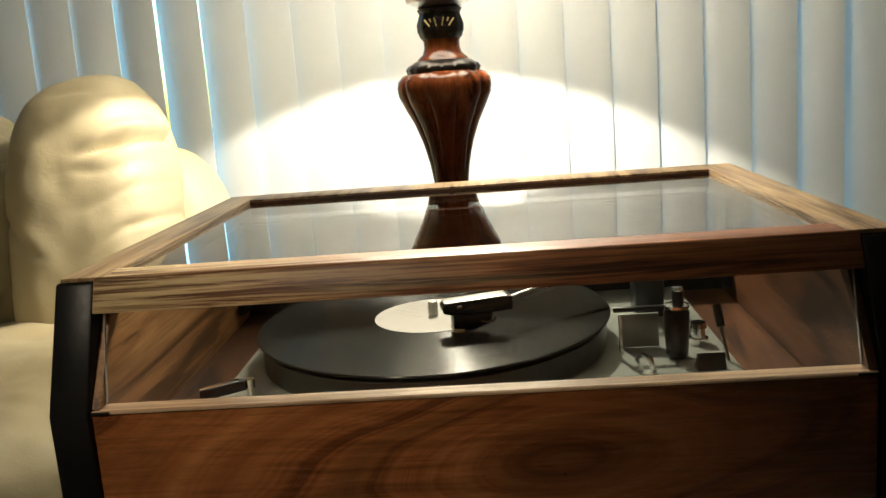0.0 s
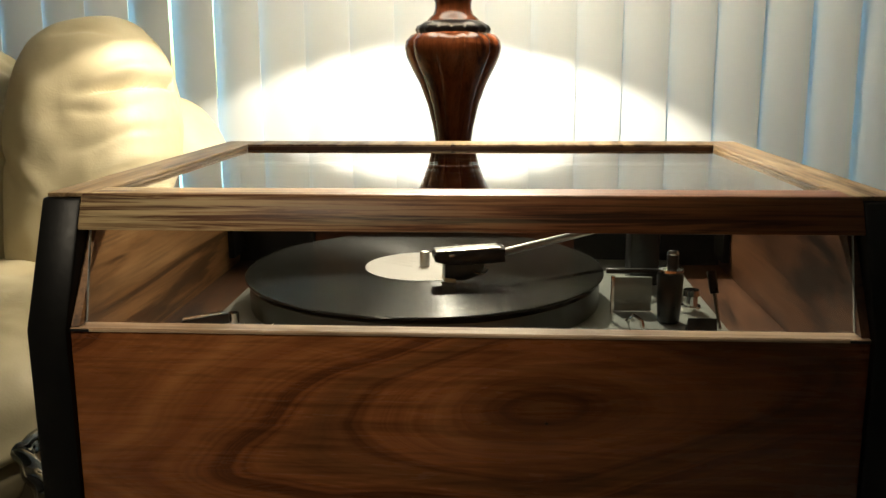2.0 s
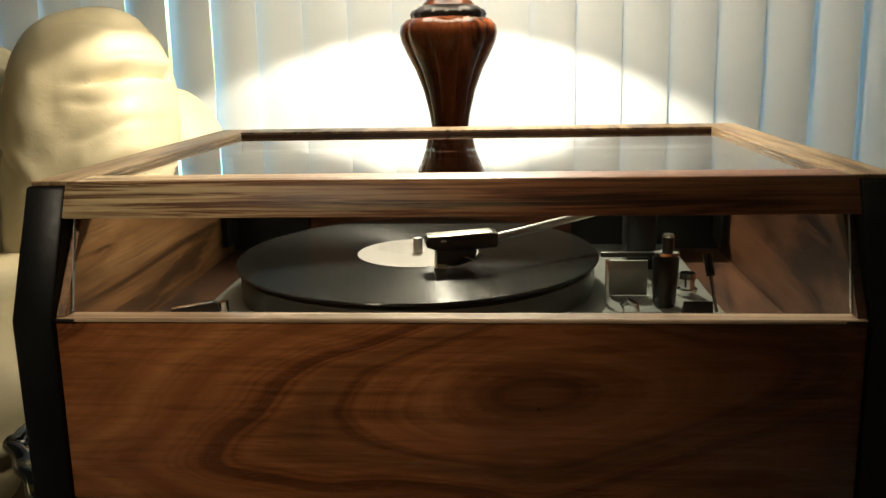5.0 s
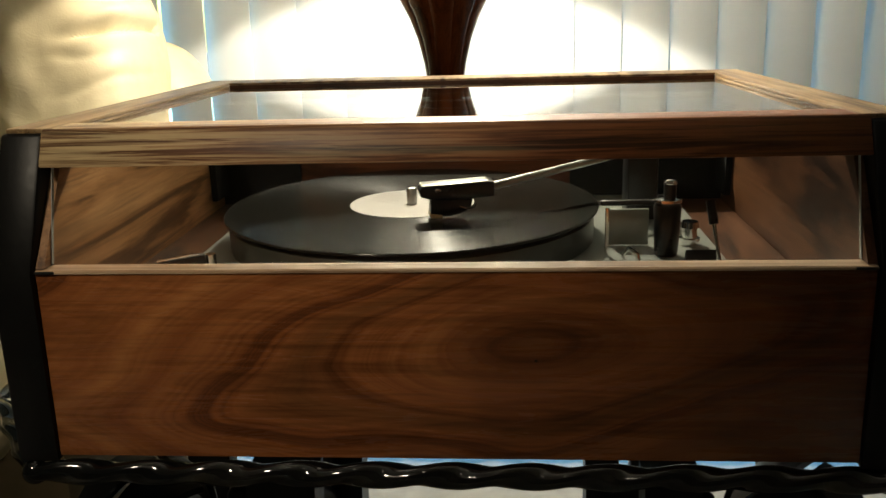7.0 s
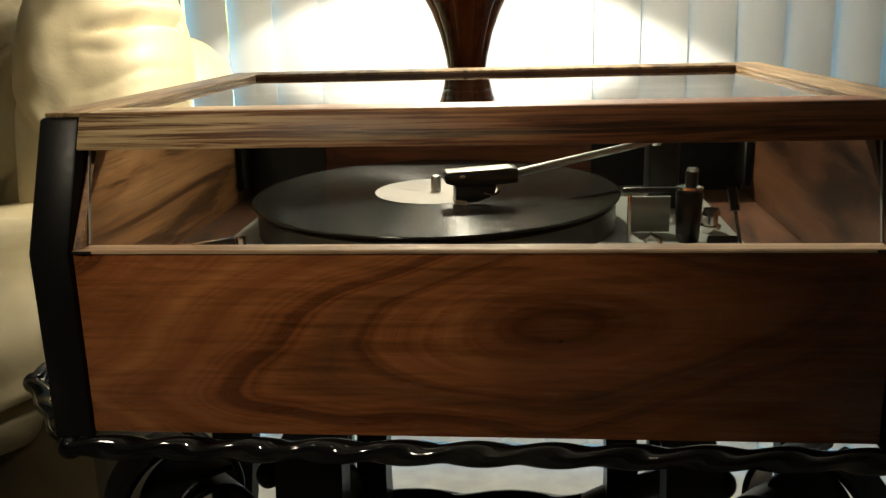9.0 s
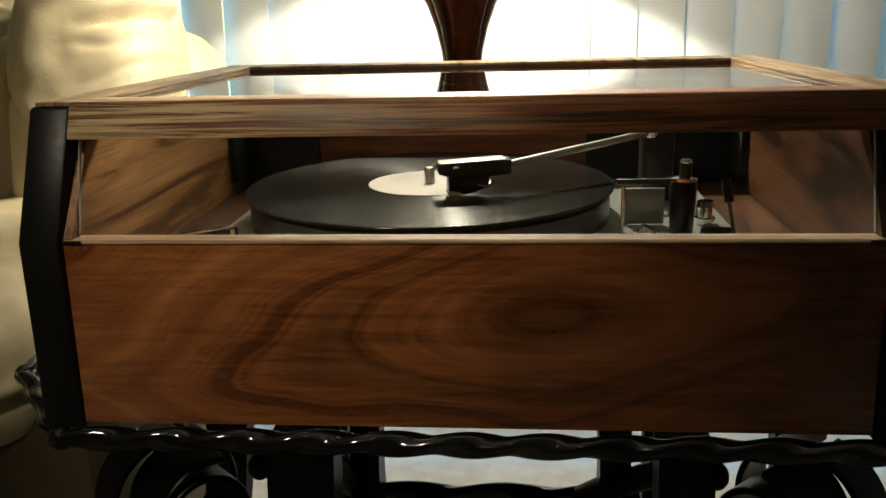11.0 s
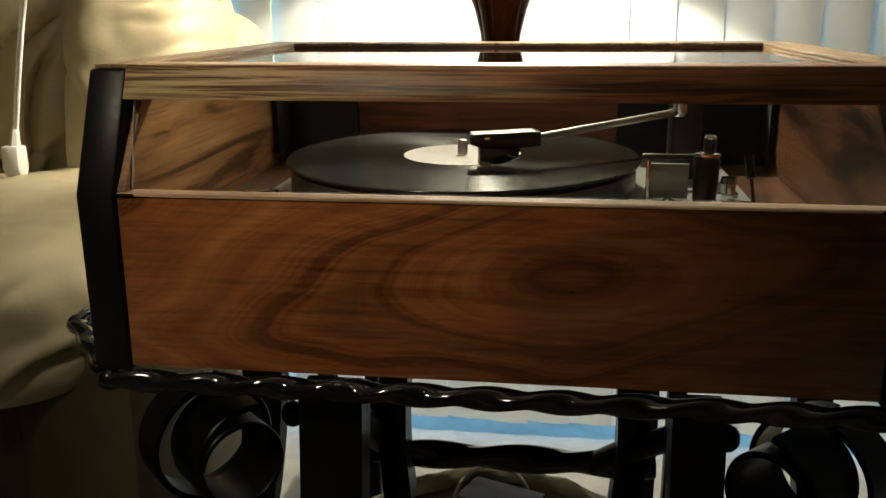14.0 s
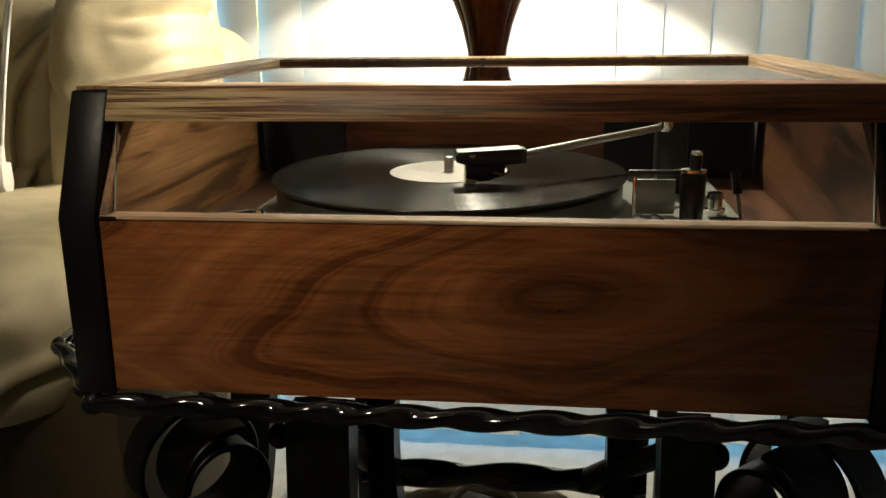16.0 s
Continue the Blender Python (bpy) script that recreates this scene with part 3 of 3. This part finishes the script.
part("rod", tube([(0.190, 0.118, 0.6435), (0.187, 0.128, 0.668)], 0.0014, 8), CHROME, lev2)
part("grip", tube([(0.187, 0.128, 0.668), (0.185, 0.134, 0.684)], 0.0034, 10), BLACK_PLASTIC, lev2)
wedge = leaning(empty("switch", (0, 0, 0), "black wedge-shaped switch on the turntable plate", "switch"))
part("wedge", prism([(0.100, 0.6435), (0.104, 0.656), (0.112, 0.6435)], 0.163, 0.184, 0.0006), BLACK_PLASTIC, wedge)
clip = leaning(empty("arm_clip", (0, 0, 0), "small curved chrome tonearm clip", "clip"))
part("clip", tube([(0.122, 0.108, 0.6435), (0.120, 0.108, 0.652), (0.124, 0.108, 0.656), (0.130, 0.108, 0.652), (0.132, 0.108, 0.6435)], 0.0018, 8), CHROME, clip)
nut = leaning(empty("bias_knob", (0, 0, 0), "small chrome stepped knob on the plate", "knob"))
part("knob", turned([(0.008, 0.6435), (0.008, 0.648), (0.0055, 0.6485), (0.0055, 0.656), (0.007, 0.6565), (0.006, 0.661)], 20, place=(0.178, 0.165, 0)), CHROME, nut)

# ---- lamp ----
LX, LY = LAMP
lamp = empty("table_lamp", (LX, LY, 0.50), "turned red mahogany table lamp with carved dark bronze collars", "lamp")
body = [(0.062, 0.0), (0.070, 0.006), (0.070, 0.018), (0.055, 0.026), (0.040, 0.034), (0.026, 0.055), (0.020, 0.09), (0.0185, 0.15), (0.0195, 0.21), (0.0215, 0.245),
        (0.026, 0.275), (0.033, 0.303), (0.0425, 0.328), (0.0530, 0.348), (0.0595, 0.362), (0.0612, 0.372), (0.0595, 0.381), (0.0530, 0.388), (0.041, 0.3925)]
part("baluster", turned(body, 160, 10, 0.075, (0.262, 0.3915)), LAMP_WOOD, lamp, "gadrooned red mahogany baluster")
part("collar", turned([(0.040, 0.389), (0.046, 0.3905), (0.0475, 0.395), (0.045, 0.399), (0.039, 0.402), (0.036, 0.4045), (0.030, 0.4055)], 72, 18, 0.05, (0.3895, 0.4)), BRONZE, lamp, "dark bronze ring with a worn rim")
part("neck", turned([(0.033, 0.4045), (0.031, 0.408), (0.025, 0.413), (0.0225, 0.420), (0.0225, 0.428), (0.024, 0.431)], 48), LAMP_WOOD, lamp)
capital = part("capital", turned([(0.022, 0.429), (0.0265, 0.433), (0.0295, 0.441), (0.0300, 0.449), (0.0275, 0.456), (0.0255, 0.462), (0.0285, 0.467), (0.024, 0.469)], 64, 12, 0.06, (0.43, 0.468)), BRONZE, lamp, "dark carved leaf capital")
fan = [tube([(0.0285 * math.sin(a * 0.35), -0.0300 + 0.003 * abs(a), 0.445), (0.0295 * math.sin(a * 0.55), -0.0298 + 0.005 * abs(a), 0.456 - 0.002 * abs(a))], 0.0011, 6) for a in (-1.2, -0.75, -0.35, 0.35, 0.75, 1.2)]
for f in fan:
    part("gilt_leaf", f, GILT, capital)
part("saucer", turned([(0.024, 0.468), (0.030, 0.472), (0.040, 0.4755), (0.0415, 0.479), (0.040, 0.482), (0.030, 0.484), (0.010, 0.485)], 64), ALLOY, lamp, "polished metal saucer")
part("stem", tube([(0, 0, 0.484), (0, 0, 0.66)], 0.007, 12), BRONZE, lamp)
part("bulb_socket", turned([(0.012, 0.655), (0.014, 0.66), (0.014, 0.69), (0.011, 0.70)], 24), BRONZE, lamp)
sh = bmesh.new()
rings = []
for r, z in [(0.1523, 0.6175), (0.122, 0.72), (0.092, 0.82)]:
    rings.append([sh.verts.new((r * math.cos(2 * math.pi * k / 72), r * math.sin(2 * math.pi * k / 72), z - 0.013 * r * math.cos(2 * math.pi * k / 72) + 0.025 * r * math.sin(2 * math.pi * k / 72))) for k in range(72)])
for lo, hi in zip(rings, rings[1:]):
    for k in range(72):
        sh.faces.new((lo[k], lo[(k + 1) % 72], hi[(k + 1) % 72], hi[k]))
part("shade", sh, SHADE_CLOTH, lamp, "pale cloth shade")
part("harp", tube([(-0.012, 0, 0.665), (-0.05, 0, 0.70), (-0.055, 0, 0.75), (-0.03, 0, 0.81), (0, 0, 0.825), (0.03, 0, 0.81), (0.055, 0, 0.75), (0.05, 0, 0.70), (0.012, 0, 0.665)], 0.0015, 8, up=(0, 1, 0)), BRONZE, lamp)
part("shade_spider", tube([(-0.0915, 0, 0.8195), (0, 0, 0.826), (0.0915, 0, 0.8185)], 0.0016, 6), BRONZE, lamp)

table = empty("side_table", (LX, LY, 0), "small dark wooden side table under the lamp", "table")
part("tabletop", box(-0.22, 0.24, -0.12, 0.16, 0.478, 0.4995, 0.004), BLACK_WOOD, table)
for x in (-0.21, 0.23):
    for y in (-0.11, 0.15):
        part("leg", box(x - 0.011, x + 0.011, y - 0.011, y + 0.011, SILL, 0.478, 0.002), BLACK_WOOD, table)

# ---- wrought iron stand ----
stand = empty("iron_stand", (0, 0, 0), "black enamelled wrought iron stand with twisted bars and scrolls", "stand")
Z = 0.5405


def twisted(a, b, r=0.0074, turn=65.0, label=""):
    n = 150
    return part("twisted_bar", tube([Vector(a).lerp(Vector(b), k / n) for k in range(n + 1)], r, 32, sides=2, twist=turn, relief=0.17), IRON, stand, label)


ring = [(-0.268, 0.0, Z), (0.268, 0.0, Z), (0.350, 0.10, Z + 0.003), (0.350, 0.28, Z + 0.008), (0.268, 0.38, Z + 0.011), (-0.268, 0.38, Z + 0.011), (-0.350, 0.28, Z + 0.008), (-0.350, 0.10, Z + 0.003)]
for p, q in zip(ring, ring[1:] + ring[:1]):
    twisted(p, q)
    part("corner_knob", ball(p, 0.0085), IRON, stand)


for s in (-1, 1):
    for y0 in (0.008, 0.345):
        outer = [(0.047 * math.cos(radians(80 - s * 350 * k / 60)), 0.047 * math.sin(radians(80 - s * 350 * k / 60))) for k in range(61)]
        curl = [((0.046 - 0.014 * min(1, k / 20)) * math.cos(radians(80 - s * (350 + 460 * k / 80))), (0.046 - 0.014 * min(1, k / 20)) * math.sin(radians(80 - s * (350 + 460 * k / 80)))) for k in range(81)]
        ribbon = join(strap(outer, 0.0, 0.035, 0.0050), strap(curl, -0.050, 0.002, 0.0050))
        bmesh.ops.transform(ribbon, verts=ribbon.verts, matrix=pose((-0.219 if s < 0 else 0.229) + (s * 0.085 if y0 > 0.2 else 0), y0 + 0.052, 0.464, 0, 0, -s * (46 if y0 < 0.2 else -46)))
        part("scroll", ribbon, BARE_IRON, stand)
        mid, grow = (0.111, 0.046) if s < 0 else (0.143, 0.036)
        leg = [(s * (mid + (0.17 if y0 > 0.2 else 0) + 0.012 * k / 30 + 0.10 * (k / 30) ** 3), 0.533 - 0.545 * k / 30) for k in range(31)]
        part("leg", strap(leg, y0 + 0.004, y0 + 0.034, grow), BARE_IRON, stand)
        part("scroll_end", ball(((-0.141 if s < 0 else 0.163) + (s * 0.085 if y0 > 0.2 else 0), y0 + 0.012, 0.512), 0.0085, (1, 1, 1.15)), BARE_IRON, stand)
    inner = [(s * ((0.081 if s < 0 else 0.104) + 0.004 * math.sin(k / 24 * math.pi)), 0.53 - 0.130 * k / 24) for k in range(25)]
    part("brace", strap(inner, 0.10, 0.13, 0.023), BARE_IRON, stand)
    part("side_brace", tube([(s * (mid + 0.005), 0.04, 0.512), (s * (mid - 0.010), 0.08, 0.480), (s * 0.100, 0.115, 0.448), (s * 0.080, 0.13, 0.4285)], 0.010, 14), BARE_IRON, stand)
twisted((-0.105, 0.13, 0.4285), (0.130, 0.13, 0.4300), 0.0105, 40.0)


# ---- basket under the stand ----
basket = empty("rope_basket", (-0.02, 0.36, 0), "coiled sisal rope basket on the floor under the stand", "basket")
for k in range(10):
    r = 0.140 + 0.0030 * k
    part("rope_coil", tube([(r * math.cos(a), r * math.sin(a), SILL + 0.011 + 0.0215 * k) for a in [2 * math.pi * i / 60 for i in range(60)]], 0.0115, 12, True, sides=3, twist=90.0), ROPE, basket)
part("base", turned([(0.13, SILL + 0.001), (0.135, SILL + 0.006), (0.01, SILL + 0.007)], 40), ROPE, basket)
tagged(part("hoop", tube([(-0.03 + 0.050 * math.cos(a), 0.478 + 0.030 * math.sin(a), 0.178 + 0.040 * math.sin(a)) for a in [2 * math.pi * i / 48 for i in range(48)]], 0.0028, 8, True), WHITE_PLASTIC), "thin white hoop standing in the rope basket", "hoop")
tagged(part("black_box", oriented(box(-0.05, 0.05, -0.03, 0.03, SILL + 0.008, 0.203, 0.003), Vector((-0.018, 0.462, 0)), Vector((0.93, -0.36, 0))), BLACK_WOOD), "black box standing in the rope basket", "box")

# ---- sofa ----
sofa = empty("leather_sofa", (0, 0, 0), "cream leather sofa with plump creased back cushions", "sofa")
part("back_cushion", cushion((0.252, 0.25, 0.58), (-0.603, 0.80, 0.638), 2.9, 3, 0.008, (-5, 0, 0), 210,
     [(0.085, 0.186, 0.040, 0.020, 8), (0.055, 0.150, 0.05, 0.0025, 10), (0.080, 0.110, 0.05, 0.003, 14), (0.095, 0.060, 0.05, 0.004, 26), (0.092, 0.015, 0.06, 0.004, 36),
      (0.085, -0.03, 0.06, 0.004, 44), (0.03, 0.262, 0.05, 0.006, 0), (-0.09, 0.06, 0.05, 0.004, -30)]), LEATHER, sofa, "plump creased cream leather back cushion")
part("back_cushion", cushion((0.66, 0.24, 0.56), (-1.066, 0.875, 0.648), 3.4, 11, 0.024, (-5, 0, 0), 200,
     [(0.29, 0.15, 0.05, 0.024, 60), (0.28, 0.06, 0.06, 0.022, 72), (0.26, -0.03, 0.07, 0.024, 80), (0.22, -0.10, 0.06, 0.020, 30), (0.24, 0.12, 0.05, 0.016, 48), (0.25, -0.14, 0.08, 0.018, 58)]), LEATHER, sofa)
part("backrest", cushion((1.46, 0.18, 0.62), (-1.22, 0.93, 0.47), 5.0, 5, 0.006), LEATHER, sofa)
part("arm_roll", cushion((0.24, 0.20, 0.42), (-0.545, 0.92, 0.600), 2.4, 8, 0.004), LEATHER, sofa)
part("seat_cushion", cushion((0.82, 0.62, 0.22), (-0.835, 0.495, 0.455), 3.4, 21, 0.014, (3, -3, 0), 160, [(0.28, 0.03, 0.06, 0.010, 30), (0.20, -0.02, 0.09, 0.010, 62), (0.10, -0.05, 0.05, 0.016, 75), (0.24, -0.075, 0.20, 0.030, 24), (0.02, 0.02, 0.10, 0.010, 20)]), LEATHER, sofa, "soft creased cream leather seat cushion")
part("base", box(-1.95, -0.535, 0.275, 0.92, 0.04, 0.40, 0.03), SHADED_VALANCE, sofa, "upholstered base, dark brown for the shadow under the seat")
side = bmesh.new()
plan = [(-0.575, 0.283), (-0.412, 0.283), (-0.404, 0.300), (-0.402, 0.44), (-0.440, 0.66), (-0.508, 0.88), (-0.575, 0.88)]
low, high = [[side.verts.new((x, y, z)) for x, y in plan] for z in (0.03, 0.44)]
side.faces.new(low[::-1])
side.faces.new(high)
for k in range(len(plan)):
    m = (k + 1) % len(plan)
    side.faces.new((low[k], low[m], high[m], high[k]))
part("side_panel", soften(side, 0.012), SHADED_VALANCE, sofa, "upholstered side, dark brown for the shadow on it")
for x in (-1.85, -0.60):
    for y in (0.36, 0.85):
        part("foot", box(x - 0.03, x + 0.03, y - 0.03, y + 0.03, SILL, 0.042, 0.004), BLACK_WOOD, sofa)

# ---- cord ----
cord = empty("power_cord", (0, 0, 0), "white power cord with plug hanging over the sofa", "cord")
for side in (-0.0022, 0.0022):
    part("cable", tube([(-0.690 - 0.050 * k / 12 + side, 0.63 - 0.004 * math.sin(k / 4), 0.88 - 0.24 * k / 12) for k in range(13)], 0.0026, 10), WHITE_PLASTIC, cord)
part("strain_relief", tube([(-0.7400, 0.6285, 0.642), (-0.7440, 0.6285, 0.617)], [0.0052, 0.0085], 14, sides=6, twist=900.0, relief=0.08), WHITE_PLASTIC, cord)
plug = part("plug", prism([(0.617, 0.618), (0.641, 0.618), (0.643, 0.586), (0.638, 0.572), (0.620, 0.572), (0.615, 0.586)], -0.760, -0.733, 0.004), WHITE_PLASTIC, cord, "white moulded plug")
part("socket", box(-0.785, -0.7602, 0.619, 0.640, 0.584, 0.597, 0.003), BLACK_PLASTIC, plug, "dark connector end")
# The cord's loop is black to show the shadow it hangs in.
part("shaded_loop", tube([(-0.756 + 0.022 * math.cos(a), 0.636, 0.572 + 0.020 * math.sin(a)) for a in [0.1 - 0.22 * i for i in range(15)]], 0.003, 8, up=(0, 1, 0)), BLACK_PLASTIC, cord)

# ---- two unseen lamps behind the camera; the standing one is added for front light ----
cl = empty("ceiling_light", (-0.12, -0.92, ZC), "white pendant light hanging from the ceiling", "light")
part("canopy", turned([(0.05, -0.03), (0.055, -0.015), (0.055, 0.0)], 32), ALU, cl)
part("flex", tube([(0, 0, -0.03), (0, 0, -0.48)], 0.003, 8), ALU, cl)
part("bulb_holder", turned([(0.016, -0.535), (0.02, -0.53), (0.02, -0.49), (0.01, -0.475)], 20), ALU, cl)
rl = empty("added_front_lamp", (-0.62, -0.90, SILL), "slim dark standing lamp added for front light, with a metal shade", "lamp")
part("base", turned([(0.13, 0.0), (0.135, 0.01), (0.12, 0.022), (0.01, 0.025)], 40), BLACK_PLASTIC, rl)
part("pole", tube([(0, 0, 0.02), (0, 0, 1.50), (0.02, 0.01, 1.58), (0.10, 0.08, 1.62), (0.155, 0.112, 1.60)], 0.01, 12), BLACK_PLASTIC, rl)
aim = Vector((0.32, 0.80, -0.88)).normalized()
hood = turned([(0.065, 0.0), (0.067, 0.0), (0.055, 0.05), (0.025, 0.085), (0.004, 0.09), (0.004, 0.087), (0.024, 0.082), (0.053, 0.048), (0.065, 0.0)], 40)
bmesh.ops.delete(hood, geom=[f for f in hood.faces if f.calc_center_median().z < 0.001], context="FACES")
bmesh.ops.transform(hood, verts=hood.verts, matrix=Matrix.Translation(Vector(SPOT_PLACE) - rl.location + aim * 0.03) @ (-aim).to_track_quat("Z", "Y").to_matrix().to_4x4())
part("shade", hood, BLACK_PLASTIC, rl, "black metal shade")
